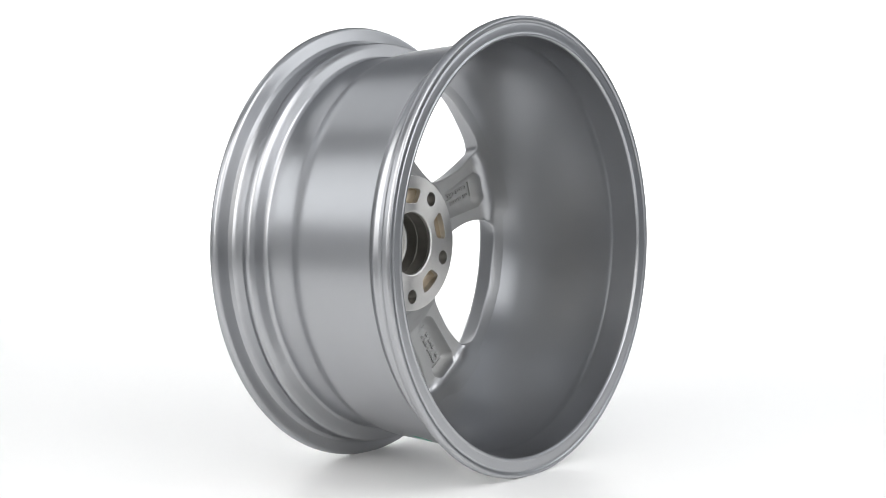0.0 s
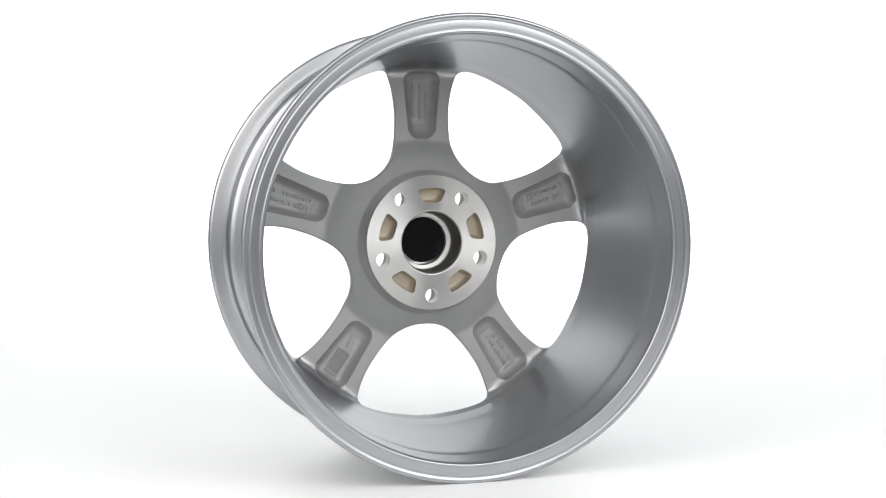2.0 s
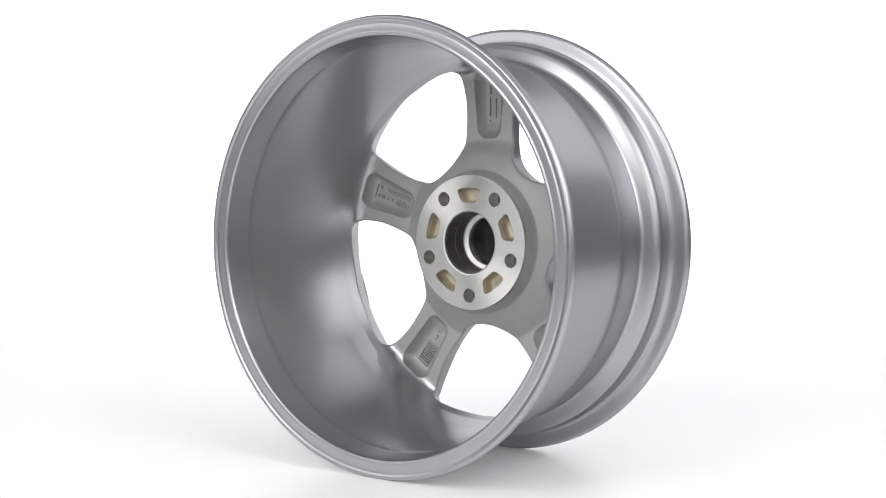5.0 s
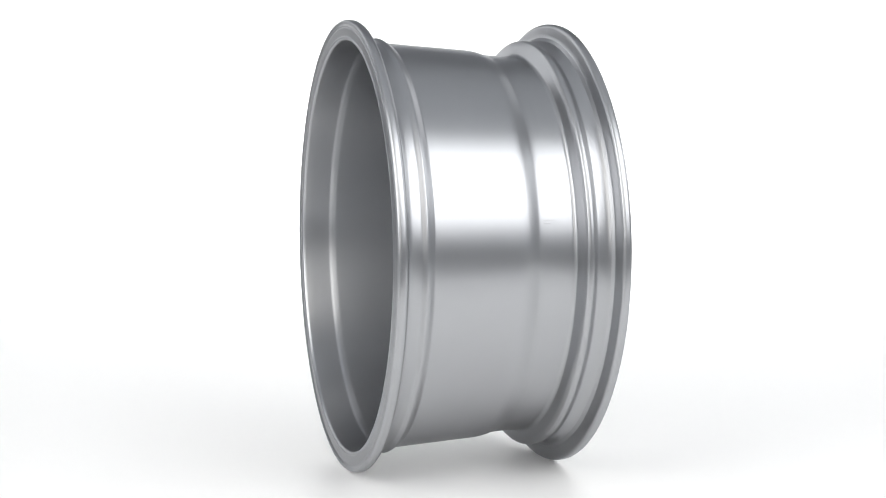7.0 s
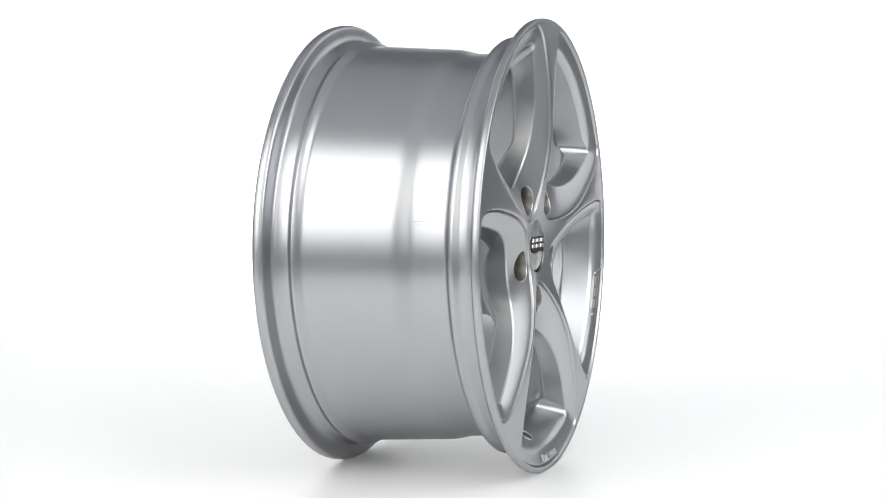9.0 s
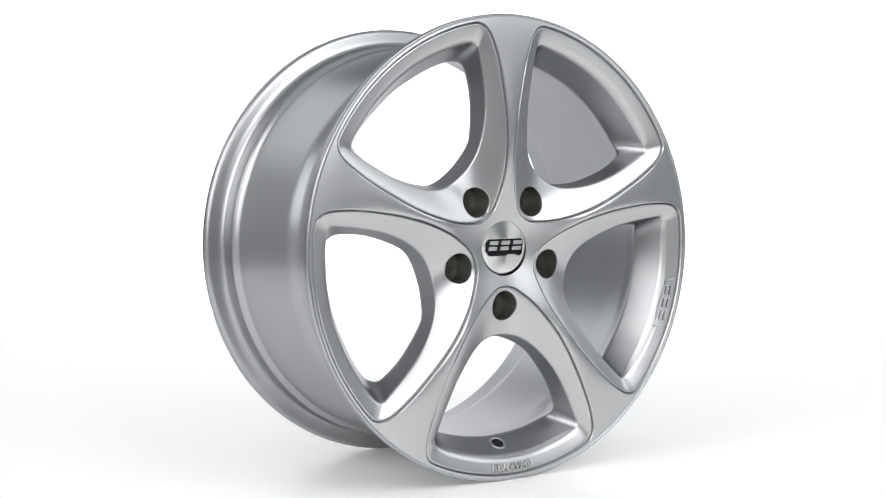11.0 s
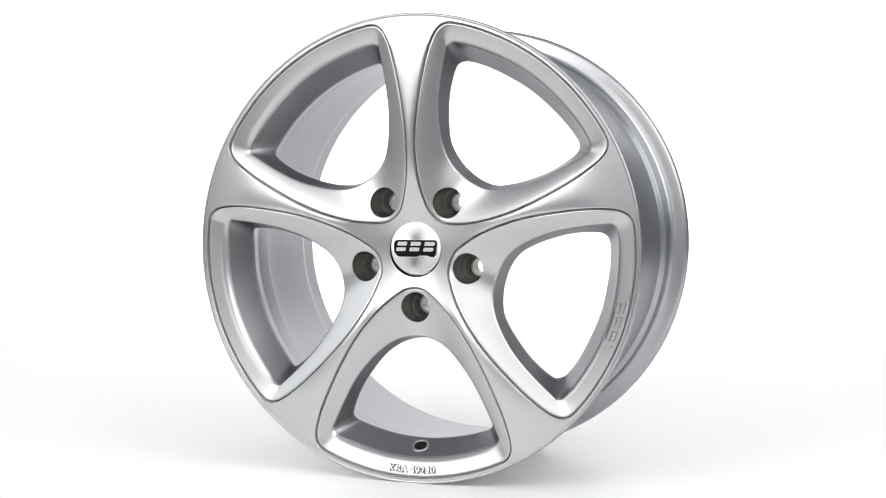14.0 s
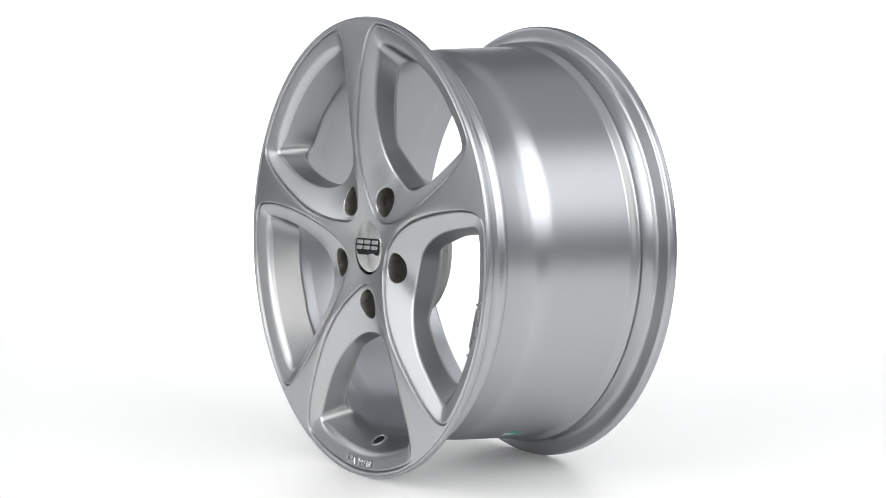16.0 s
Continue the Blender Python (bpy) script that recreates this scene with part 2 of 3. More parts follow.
def wheel_spoke(parent):
    """One spoke with its share of hub and rim: half of each neighbouring window. Built pointing up (+z)."""
    n1, n2 = 220, 70
    groove = outline([(0, .160), (.045, .168), (.093, .199), (.165, .263), (.268, .392), (.364, .562), (.432, .723), (.453, .818), (.446, .856),
                      (.430, .879), (.405, .894), (.306, .933), (.159, .969), (0, .982)], 8, n1, n2, 1.0)
    rim = outline([(0, .377), (.059, .383), (.105, .399), (.147, .426), (.196, .471), (.267, .560), (.327, .667), (.371, .762), (.384, .796),
                   (.374, .817), (.345, .834), (.254, .866), (.133, .895), (0, .905)], 8, n1, n2, 1.0)
    rear = outline([(0, .392), (.06, .399), (.117, .424), (.165, .465), (.211, .517), (.279, .618), (.318, .715), (.323, .745),
                    (.312, .766), (.279, .784), (.171, .814), (0, .832)], 7, n1, n2, 1.0)
    n = len(groove)
    u = np.linspace(0, 1, n1)

    def outer(r0, r1):
        out = []
        for q in u:
            w = min(1, q / 0.13)
            ang = radians(36) * w
            r = r0 + (r1 - r0) * max(0, (q - 0.13) / 0.87)
            out.append((r * math.sin(ang), r * math.cos(ang)))
        for q in np.linspace(0, 1, n2)[1:]:
            ang = radians(36) * (1 - q)
            out.append((r1 * math.sin(ang), r1 * math.cos(ang)))
        return np.array(out)

    edge, hub = outer(0.119, 0.996), outer(0.300, 0.848)
    rad = lambda c: np.hypot(c[:, 0], c[:, 1])
    smooth = lambda t: np.clip(t, 0, 1) ** 2 * (3 - 2 * np.clip(t, 0, 1))
    side = np.concatenate([np.ones(n1), smooth(1 - np.linspace(0, 1, n2)[1:] / 0.3)])
    loops, mat_of = [], []

    def add(c, a, mat=0):
        loops.append(np.column_stack([c, a]))
        mat_of.append(mat)

    add(edge * np.where(rad(edge) > 0.99, 1.003, 1.0)[:, None], face_height(rad(edge)) - 0.012)
    for w in np.linspace(0, 1, 15):
        c = edge * (1 - w) + groove * w
        add(c, face_height(rad(c)) + 0.003 * side * (1 - w * w) * smooth((rad(c) - 0.22) / 0.25) * smooth((0.93 - rad(c)) / 0.2))
    lead = rim - groove
    gap = np.linalg.norm(lead, axis=1)[:, None]
    low = face_height(rad(groove))
    for d, h in ((0.0020, 0.0020), (0.0035, 0.0120), (0.0060, 0.0170), (0.0085, 0.0120), (0.0115, 0.0075), (0.0150, 0.0070)):
        add(groove + lead / gap * d, low - h)
    c0, a0 = groove + lead / gap * 0.0150, low - 0.0070
    a1 = edge_height(rad(rim))
    far = np.concatenate([np.zeros(n1), smooth(np.linspace(0, 1, n2)[1:] / 0.25)])
    power = 1.2 - 0.12 * far
    last = 1 - (0.007 + 0.016 * far) / np.linalg.norm(rim - c0, axis=1)
    for w in np.linspace(0, 1, 34)[1:]:
        w = w * last
        k = w ** power
        add(c0 * (1 - w)[:, None] + rim * w[:, None], a0 + (a1 - a0) * k)
    e0, h0 = loops[-1][:, :2], loops[-1][:, 2]
    a2 = back_height(rad(rear)) + 0.0
    w1 = (0.008 + 0.016 * far) / (a1 - a2)
    e2, h2 = rim + (rear - rim) * w1[:, None], a1 + (a2 - a1) * w1
    for t in np.linspace(0, 1, 9)[1:]:
        add(e0 * (1 - t) ** 2 + rim * 2 * t * (1 - t) + e2 * t * t, h0 * (1 - t) ** 2 + a1 * 2 * t * (1 - t) + h2 * t * t)
    inward = hub - rear
    gap = np.linalg.norm(inward, axis=1)[:, None]
    r2, k2 = rear + inward / gap * 0.010, None
    k2 = back_height(rad(r2))
    # walls between front crease and rear edge take the silver darkened for shade
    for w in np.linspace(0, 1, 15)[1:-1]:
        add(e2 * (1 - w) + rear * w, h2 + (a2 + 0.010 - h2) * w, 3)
    for t in (0.0, 0.33, 0.66):
        add(rear * ((1 - t) ** 2 + 2 * t * (1 - t)) + r2 * t * t, (a2 + 0.010) * (1 - t) ** 2 + a2 * 2 * t * (1 - t) + k2 * t * t, 1)

    def pocket(c):
        s36, c36 = math.sin(radians(36)), math.cos(radians(36))
        along = c[:, 0] * s36 + c[:, 1] * c36
        off = np.abs(-c[:, 0] * c36 + c[:, 1] * s36)
        half = np.interp(along, [0.50, 0.76], [0.063, 0.088])
        dx, dy = off - (half - 0.045), np.abs(along - 0.645) - (0.157 - 0.045)
        d = np.hypot(np.maximum(dx, 0), np.maximum(dy, 0)) + np.minimum(np.maximum(dx, dy), 0) - 0.045
        t = np.clip((0.002 - d) / 0.048, 0, 1)
        return np.interp(along, [0.49, 0.56], [0.030, 0.050]) * (1 - (1 - t) ** 2.2)

    def flare(c):
        # the spoke flows into the barrel with a wider fillet than the window's edge
        off = 36 - np.degrees(np.arctan2(c[:, 0], c[:, 1]))
        return -0.018 * smooth((12 - off) / 5) * smooth((rad(c) - 0.772) / 0.07)

    for w in np.linspace(0, 1, 60):
        c = r2 * (1 - w) + hub * w
        add(c, back_height(rad(c)) + pocket(c) + flare(c), 1)
    verts, faces, index = [], [], []
    m = len(loops)
    for sign in (1, -1):
        base = len(verts)
        for lp in loops:
            for x, y, a in lp:
                r, beta = math.hypot(x, y), radians(36) - math.atan2(x, y)
                verts.append((sign * r * math.sin(beta) * R, a * R, r * math.cos(beta) * R))
        for i in range(m - 1):
            for j in range(n - 1):
                q = (base + i * n + j, base + i * n + j + 1, base + (i + 1) * n + j + 1, base + (i + 1) * n + j)
                faces.append(q if sign > 0 else q[::-1])
                index.append(mat_of[i + 1])
    # lug bores: open the front surface and turn its edge down
    va = np.array(verts) / R
    drop = np.zeros(len(faces), bool)
    fa = np.array(faces)
    cen = va[fa].mean(1)
    front = cen[:, 1] > 0.345
    centres = []
    for sg in (1, -1):
        ctr = np.array([sg * BOLT_R * math.sin(radians(36)), BOLT_R * math.cos(radians(36))])
        centres.append(ctr)
        drop |= front & (np.hypot(cen[:, 0] - ctr[0], cen[:, 2] - ctr[1]) < BOLT_HOLE)
    gone = set(map(tuple, np.sort(np.stack([fa[drop], np.roll(fa[drop], -1, 1)], 2).reshape(-1, 2), 1)))
    kept = fa[~drop]
    ke = np.sort(np.stack([kept, np.roll(kept, -1, 1)], 2).reshape(-1, 2), 1)
    lip = [e for e in set(map(tuple, ke)) & gone]
    index = [i for i, d in zip(index, drop) if not d]
    faces = [tuple(f) for f in kept.tolist()]
    ring = {}
    for e in lip:
        for k in e:
            if k in ring:
                continue
            p = va[k]
            ctr = min(centres, key=lambda c: math.hypot(p[0] - c[0], p[2] - c[1]))
            d = np.array([p[0] - ctr[0], p[2] - ctr[1]])
            d /= np.linalg.norm(d)
            verts[k] = ((ctr[0] + d[0] * BOLT_HOLE) * R, p[1] * R, (ctr[1] + d[1] * BOLT_HOLE) * R)
            ids = []
            for rr, dn in ((BOLT_HOLE - 0.002, 0.003), (BOLT_HOLE - 0.003, 0.045)):
                ids.append(len(verts))
                verts.append(((ctr[0] + d[0] * rr) * R, (p[1] - dn) * R, (ctr[1] + d[1] * rr) * R))
            ring[k] = ids
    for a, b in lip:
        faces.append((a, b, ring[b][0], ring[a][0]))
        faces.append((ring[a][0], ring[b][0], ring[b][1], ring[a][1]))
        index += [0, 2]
    return link("spoke", verts, faces, SILVER, parent, "silver lacquered twisted spoke with grooved edge", mats=[SILVER, CAST, DARKSEAT, SHADED_SILVER], index=index, sharp=50)


def wheel():
    root = tagged(new("alloy_wheel"), "silver five-spoke alloy car wheel standing on white table", "wheel")
    UP = pose(0, 0, R)

    def put(ob, turn=0):
        ob.matrix_local = UP @ pose(0, 0, 0, 0, turn, 0)
        return ob

    # barrel
    prof = [(.452, .990), (.4685, .990), (.4715, .995), (.471, 1.001), (.463, 1.004), (.447, 1.004), (.440, 1.001), (.4345, .993), (.432, .980), (.428, .955), (.424, .940), (.416, .9305),
            (.404, .9255), (.39, .9226), (.36, .919), (.335, .928), (.317, .925), (.306, .905), (.291, .863), (.279, .8552), (.19, .8575), (.15, .860), (.13, .8627), (.115, .867), (.10, .8715),
            (.08, .8765), (.06, .8795), (.04, .881), (-.325, .9055), (-.345, .920), (-.36, .9275), (-.379, .9185), (-.405, .9216), (-.425, .9255), (-.438, .9305), (-.446, .940), (-.450, .955),
            (-.4535, .980), (-.4555, .992), (-.461, 1.000), (-.471, 1.004), (-.492, 1.004), (-.502, .996),
            (-.500, .984), (-.496, .978), (-.495, .972), (-.498, .967), (-.4985, .950), (-.498, .932), (-.501, .927), (-.500, .919), (-.490, .913),
            (-.44, .9085), (-.40, .9045), (-.366, .9010), (-.355, .8980), (-.334, .8945), (.0, .8635), (.065, .8572), (.10, .8535), (.13, .8497), (.16, .8470), (.25, .8395),
            (.272, .846), (.292, .864), (.306, .893), (.40, .915), (.445, .965)]
    ring = fillet(prof, 0.007, 4, True)
    cut = [min(range(len(ring)), key=lambda i: math.hypot(ring[i][0] - a, ring[i][1] - r)) for a, r in ((.39, .9226), (-.405, .9216), (-.44, .9085), (.40, .915))]
    front_strip = ring[cut[3]:] + ring[:cut[0] + 1]
    rear_strip = ring[cut[1]:cut[2] + 1]
    v, f = lathe(ring[cut[0]:cut[1] + 1], 320, False)
    v2, f2 = lathe(ring[cut[2]:cut[3] + 1], 320, False)
    put(link("barrel", v + v2, f + [tuple(i + len(v) for i in q) for q in f2], BARREL, root, "satin silver rim barrel with drop well", sharp=60))
    put(link("front_flange", *lathe(front_strip, 320, False), BARREL, root, "silver outer flange with bead seat", sharp=60))
    put(link("rear_flange", *lathe(rear_strip, 320, False), BARREL, root, "silver stepped inner flange", sharp=60))

    # five spokes on one mesh
    first = put(wheel_spoke(root))
    for k in range(1, 5):
        ob = new("spoke", first.data)
        ob.parent = root
        tagged(ob, first["label"])
        put(ob, 72 * k)

    # lug bores
    def five(name, profile, mat, lab):
        v, f = lathe(profile, 48, False)
        v = [(x, y, z - BOLT_R * R) for x, y, z in v]
        lug = put(link(name, v, f, mat, root, lab))
        for k in range(1, 5):
            ob = new(name, lug.data)
            ob.parent = root
            tagged(ob, lab)
            put(ob, 72 * k)

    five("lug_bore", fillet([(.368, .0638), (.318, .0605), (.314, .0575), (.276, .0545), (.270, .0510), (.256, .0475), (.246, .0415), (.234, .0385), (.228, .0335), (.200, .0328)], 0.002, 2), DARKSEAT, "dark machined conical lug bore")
    five("lug_sleeve", fillet([(.200, .0328), (.18, .0328), (.1735, .0350)], 0.003, 3), MACHINED, "bright drilled lug hole")

    # mounting pad with lug holes and relief pockets
    holes = [circle(0, 0, .152, 96)]
    for k in range(5):
        w = radians(-90 + 72 * k)
        holes.append(circle(BOLT_R * math.cos(w), BOLT_R * math.sin(w), .0345, 40))
    pocket_shape = fillet([(-.062, .250), (-.067, .236), (-.044, .184), (.044, .184), (.067, .236), (.062, .250), (.03, .257), (-.03, .257)], 0.02, 3, True)
    for k in range(5):
        c, s = math.cos(radians(72 * k)), math.sin(radians(72 * k))
        holes.append([(x * c - z * s, x * s + z * c) for x, z in pocket_shape])
    pad = plate("mounting_pad", [circle(0, 0, .313, 160)] + holes, .07, .002, MACHINED, root, "machined bare aluminium mounting pad")
    pad.data.transform(pose(0, .210 * R, 0))
    put(pad)
    # each relief pocket is a rounded bowl in the raw casting
    bowl = fillet([(-.062, .250), (-.067, .236), (-.044, .184), (.044, .184), (.067, .236), (.062, .250), (.03, .257), (-.03, .257)], 0.02, 6, True)
    n, v, f = len(bowl), [], []
    steps = [(1.03, .178), (.985, .180), (.97, .196), (.93, .210), (.86, .221), (.76, .229), (.66, .233), (.52, .235), (.3, .236)]
    for sc, a in steps:
        v += [(x * sc * R, a * R, (.222 + (z - .222) * sc) * R) for x, z in bowl]
    for i in range(len(steps) - 1):
        f += [(i * n + j, i * n + (j + 1) % n, (i + 1) * n + (j + 1) % n, (i + 1) * n + j) for j in range(n)]
    f.append(tuple(range((len(steps) - 1) * n, len(steps) * n)))
    pk = link("relief_pocket", v, f, TAN, root, "tan raw-cast relief pocket", sharp=70)
    put(pk)
    for k in range(1, 5):
        ob = new("relief_pocket", pk.data)
        ob.parent = root
        tagged(ob, pk["label"])
        put(ob, 72 * k)

    # centre bore and cap
    put(link("centre_bore", *lathe(fillet([(.180, .156), (.1738, .153), (.1738, .149), (.178, .1435), (.192, .143)], 0.003, 3), 128, False), MACHINED, root, "bright machined chamfer of the centre bore"))
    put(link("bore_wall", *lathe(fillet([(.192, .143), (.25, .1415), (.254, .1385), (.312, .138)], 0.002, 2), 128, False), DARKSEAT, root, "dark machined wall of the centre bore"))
    put(link("bore_ledge", *lathe(fillet([(.312, .138), (.318, .1335), (.325, .1125), (.40, .112)], 0.003, 3), 128, False), MACHINED, root, "bright ledge inside the centre bore"))
    cap = put(link("centre_cap", *lathe(fillet([(.36, .0), (.36, .114), (.40, .1168), (.4135, .1168), (.4155, .1145), (.4175, .05), (.4185, .0)], 0.004, 4), 128, False), BRUSHED, root, "round brushed aluminium centre cap"))
    cap.matrix_local = UP @ pose(0, -.011 * R, .009 * R)
    v, f = lathe([(.355, .0), (.355, .1115)], 64, False)
    bk = link("cap_back", v, f, BLACK, cap, "black plastic underside")
    badge(cap)
    marks(root, put)
    return root


def prism(outline, a0, a1, place, taper=1.0):
    """A raised shape: outline in (x, z) from depth a0 to a1, mapped by place(x, z, a)."""
    n = len(outline)
    mx, mz = sum(q[0] for q in outline) / n, sum(q[1] for q in outline) / n
    v = [place(x, z, a0) for x, z in outline] + [place(mx + (x - mx) * taper, mz + (z - mz) * taper, a1) for x, z in outline]
    f = [tuple(range(n))[::-1], tuple(range(n, 2 * n))] + [(i, (i + 1) % n, n + (i + 1) % n, n + i) for i in range(n)]
    return v, f


def badge(cap):
    """The maker's badge as plain blocks: chrome on a black plate. Seen from the front x runs to -x."""
    flat = lambda x, z, a: (-x * R, a * R, z * R)
    plate_shape = fillet([(-.097, .020), (-.085, .032), (.092, .032), (.098, .022), (.094, -.027), (.086, -.040), (.066, -.040), (.060, -.034),
                          (.014, -.034), (.008, -.040), (-.078, -.040), (-.097, -.020)], .005, 3, True)
    rim_shape = [(x * 1.035, z * 1.07 - .001) for x, z in plate_shape]
    v, f = prism(rim_shape, .408, .4195, flat)
    link("badge_rim", v, f, CHROME, cap, "chrome edge under the badge plate", smooth=False)
    v, f = prism(plate_shape, .410, .4235, flat)
    link("badge_plate", v, f, BLACK, cap, "black badge plate", smooth=False)
    # three slanted blocks, each an upper and a lower bar
    for x0, x1 in ((-.092, -.035), (-.031, .028), (.032, .092)):
        for z0, z1 in ((.0065, .0262), (-.0175, .0015)):
            k0, k1 = (z0 + .020) * .26, (z1 + .020) * .26
            v, f = prism(fillet([(x0 + k0, z0), (x0 + k1, z1), (x1 - .007 + k1, z1), (x1 - .007 + k0, z0)], .004, 3, True), .415, .4275, flat, .86)
            link("badge_bar", v, f, CHROME, cap, "raised chrome bar", smooth=False)


def rim_band(angle, r, lift=0.0):
    """A point of the sloping band along the outer edge of a window: angle in degrees as seen from the front, 0 to the side, 90 up."""
    w = radians(angle)
    top, low = face_height(.982) - .007, edge_height(.905)
    a = top + (low - top) * np.clip((.967 - r) / .062, 0, 1) ** 1.08 + lift
    return Vector((-r * math.cos(w) * R, a * R, r * math.sin(w) * R))


def marks(root, put):
    # approval lettering on the lowest band
    cu = bpy.data.curves.new("approval_text", "FONT")
    cu.body, cu.size, cu.extrude, cu.align_x, cu.space_character = "KBA 49240", 0.041, 0.004, "CENTER", 1.12
    cu.offset, cu.bevel_depth, cu.bevel_resolution, cu.space_word = -0.0006, 0.0022, 0, 0.85
    tmp = new("approval_text", cu)
    bpy.context.view_layer.update()
    me = bpy.data.meshes.new_from_object(tmp.evaluated_get(bpy.context.evaluated_depsgraph_get()))
    bpy.data.objects.remove(tmp)
    for q in me.vertices:
        x, y, z = q.co
        q.co = rim_band(-90 + math.degrees(x / .94) , .957 - y * 0.95, z + .0075)
    me.materials.clear()
    me.materials.append(SILVER)
    me.polygons.foreach_set("use_smooth", [False] * len(me.polygons))
    ob = new("approval_lettering", me)
    ob.parent = root
    tagged(ob, "raised cast lettering in silver")
    put(ob)

    # maker's tablet on the band of a side window, as plain bars
    def band_shape(name, outline, lo, hi, mat, lab=""):
        v, f = prism(outline, lo, hi, rim_band, 0.8)
        return put(link(name, v, f, mat, root, lab, smooth=False))

    for t0, t1, r0, r1 in ((-11.2, -10.5, .912, .970), (-24.6, -23.9, .912, .962)):
        band_shape("tablet_edge", [(t0 - .8, r0), (t0 + .9, r1), (t1 + .9, r1), (t1 - .8, r0)], -.010, .0075, SILVER, "raised silver tablet edge")
    band_shape("tablet_edge", [(-24.0, .911), (-24.0, .915), (-11.6, .915), (-11.6, .911)], -.010, .0040, SILVER, "raised silver tablet edge")
    for t0 in (-22.9, -19.2, -15.5):
        for r0, r1 in ((.922, .9375), (.9405, .957)):
            band_shape("tablet_bar", [(t0 + (r0 - .92) * 16, r0), (t0 + (r1 - .92) * 16, r1), (t0 + 3.1 + (r1 - .92) * 16, r1), (t0 + 3.1 + (r0 - .92) * 16, r0)], -.010, .0072, SILVER, "raised silver bar")

    # valve hole in the lowest window's outer wall: a rim and a black disc laid on it
    v, f = lathe(fillet([(-.008, .0385), (.003, .0385), (.0050, .0362), (.0044, .0330), (.0010, .0245)], .001, 2), 40, False)
    q = Vector((0, .53, .85)).normalized().to_track_quat("Y", "Z").to_matrix().to_4x4()
    ring = link("valve_hole", v, f, SILVER, root, "round valve hole with raised rim")
    ring.data.transform(Matrix.Translation((0, .358 * R, -.8585 * R)) @ q)
    put(ring)
    # flat black disc gives the hole's darkness; the wall behind is closed
    v, f = lathe([(.0022, .0), (.0022, .0268)], 40, False)
    dark = link("valve_dark_disc", v, f, BLACK, ring, "black disc in place of the open hole's dark inside")
    dark.data.transform(Matrix.Translation((0, .358 * R, -.8585 * R)) @ q)

    # small green label and handling scratches on the barrel
    def on_barrel(x, z, a):
        r = np.interp(z, [-.325, .087, .125, .3], [.9055, .875, .8635, .8545]) + a
        return (r * math.sin(radians(x)) * R, z * R, r * math.cos(radians(x)) * R)

    def stuck(name, x0, x1, z0, z1, a, mat, lab, parent=root, oval=False):
        n, v, f = 13, [], []
        mid, half = (z0 + z1) / 2, (z1 - z0) / 2
        for a_ in (-.002, a):
            for u in np.linspace(-1, 1, n):
                h = half * (math.sqrt(max(.06, 1 - u * u)) if oval else 1)
                x = (x0 + x1) / 2 + (x1 - x0) / 2 * u
                v += [on_barrel(x, mid - h, a_), on_barrel(x, mid + h, a_)]
        for o in (0, 2 * n):
            f += [(o + 2 * i, o + 2 * i + 1, o + 2 * i + 3, o + 2 * i + 2) for i in range(n - 1)]
        for i in range(2 * n - 2):
            f.append((i, i + 2, i + 2 + 2 * n, i + 2 * n))
        f += [(0, 1, 2 * n + 1, 2 * n), (2 * n - 2, 2 * n - 1, 4 * n - 1, 4 * n - 2)]
        ob = link(name, v, f, mat, parent, lab, smooth=False)
        if parent is root:
            put(ob)
        return ob

    st = stuck("inspection_sticker", 198.2, 204.2, -.18, -.055, .0015, GREEN, "small green inspection sticker", oval=True)
    for z0, z1, x in ((-.142, -.093, 199.7), (-.146, -.089, 201.2)):
        stuck("print_bar", x, x + .7, z0, z1, .0025, PRINT, "white print bar", st)
    for x0, z0, z1 in ((80.7, .138, .20), (81.6, .15, .178), (272.4, .188, .212)):
        stuck("scratch", x0, x0 + .14, z0, z1, .0012, SCRAPE, "fine scratch in the lacquer")

    # cast relief in the rear pockets: bars for lettering that cannot be read, one date grid
    rng = random.Random(4)
    columns = {0: (-.030, .004, .036), 1: (-.022, .020), 2: (-.026, .008), 3: (.030,), 4: (-.020, .020)}
    for k in range(5):
        def back(x, z, a, k=k):
            return (x * R, (.386 - a) * R, z * R)
        rows = []
        if k == 3:
            rows = [(x, z, .0085, .0085) for x in (-.034, -.022, -.010, .002, .014, .026) for z in (.650, .663, .676, .689, .702, .715, .728, .741)]
            rows += [(-.004, .760, .076, .004), (-.004, .640, .076, .003), (.0, .588, .010, .012), (.006, .568, .022, .004), (.0, .610, .014, .006)]
        else:
            for line in columns[k]:
                z = rng.uniform(.555, .60)
                while z < .745:
                    w = rng.uniform(.007, .012)
                    if rng.random() < .9:
                        rows.append((line + rng.uniform(-.001, .001), z, rng.uniform(.015, .020), w))
                        if w > .009:
                            rows.append((line + .004, z + w, .004, .004))
                    z += w + .005
            rows += [(-.026, .548, .026, .003), (.022, .546, .026, .003), (-.002, .765, .080, .004)]
            if k in (1, 4):
                rows += [(-.02, .610, .030, .003), (-.035, .575, .003, .035), (-.005, .575, .003, .035)]
        v, f = [], []
        for x, z, h, w in rows:
            pv, pf = prism([(x - h / 2, z), (x + h / 2, z), (x + h / 2, z + w), (x - h / 2, z + w)], -.004, .0095, back, .85)
            f += [tuple(i + len(v) for i in t) for t in pf]
            v += pv
        put(link("cast_marking", v, f, CAST, root, "raised cast markings in grey", smooth=False), 72 * k)


alloy_wheel = wheel()


# ---- the turntable's turn ----
OFF_X, OFF_Y = -0.0138 * R, 0.0155 * R     # the wheel stands a little off the turntable's axis


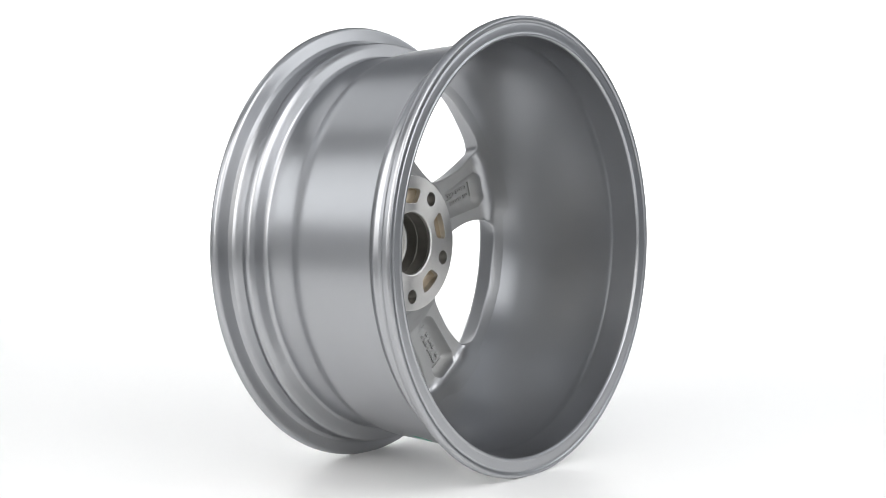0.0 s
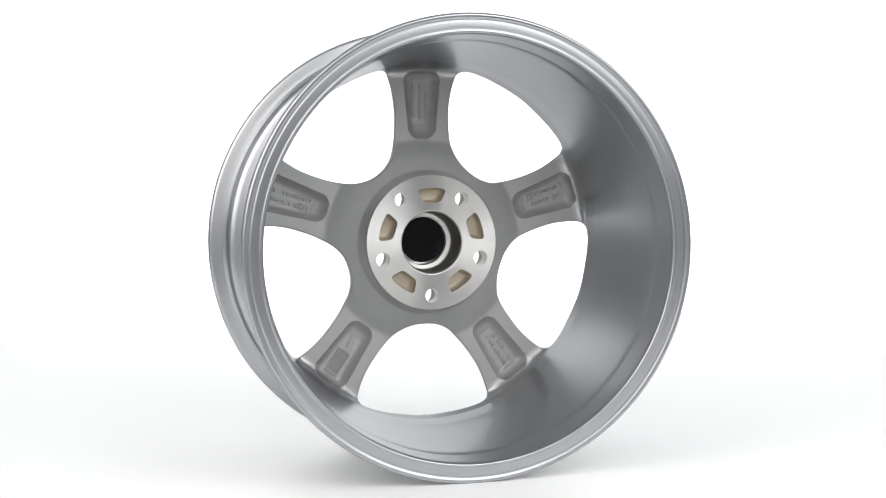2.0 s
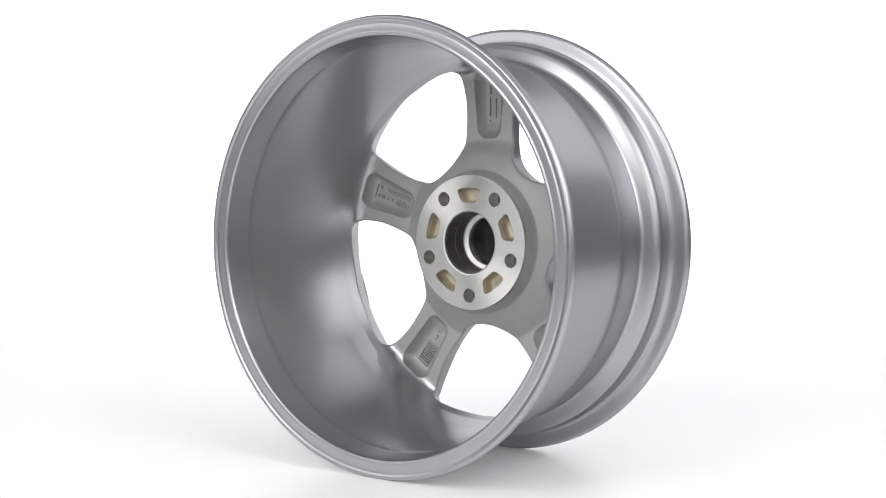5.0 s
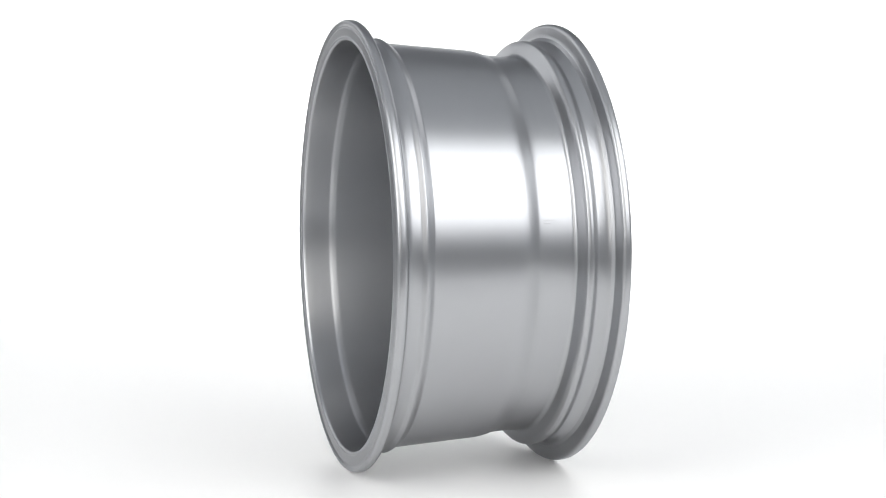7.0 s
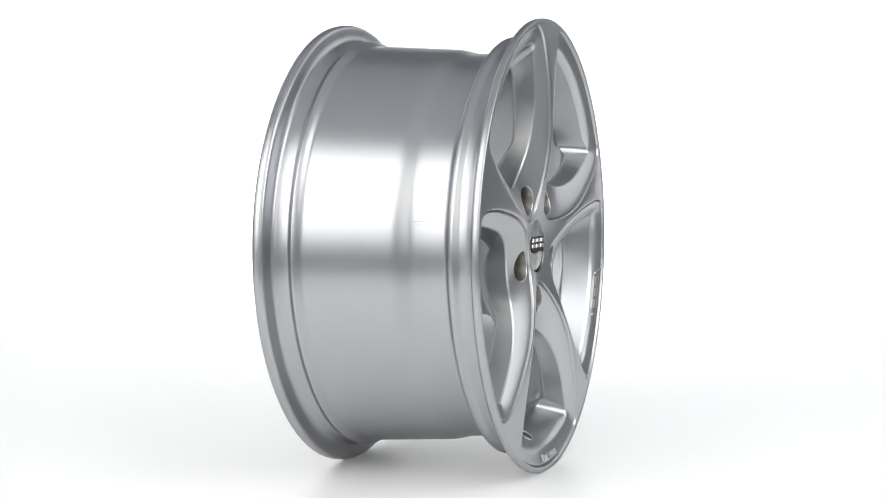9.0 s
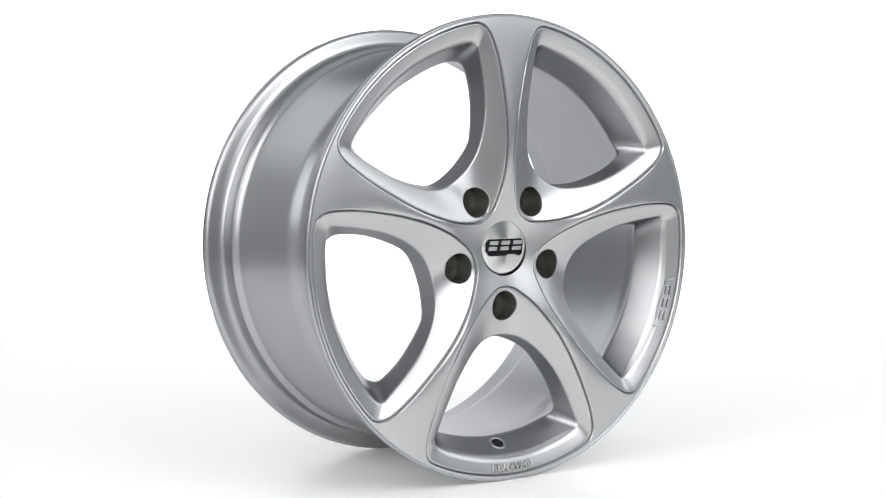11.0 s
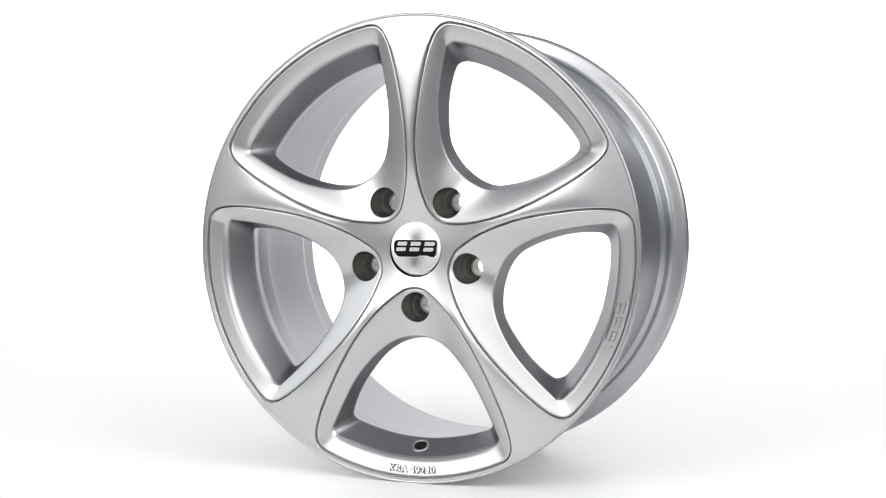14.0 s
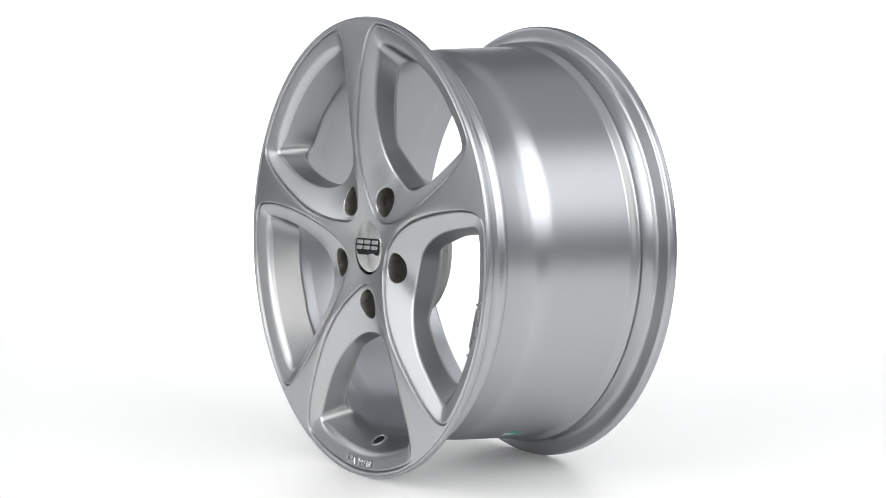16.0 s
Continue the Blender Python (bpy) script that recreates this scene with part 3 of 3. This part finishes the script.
def turntable(t):
    deg = -18.0957 * (t - 2.9336)
    c, s = math.cos(radians(deg)), math.sin(radians(deg))
    return pose(c * OFF_X - s * OFF_Y, s * OFF_X + c * OFF_Y, 0, 0, 0, deg)


def motions():
    walk(alloy_wheel, [(k * 0.5, turntable(k * 0.5)) for k in range(33)])


motions()
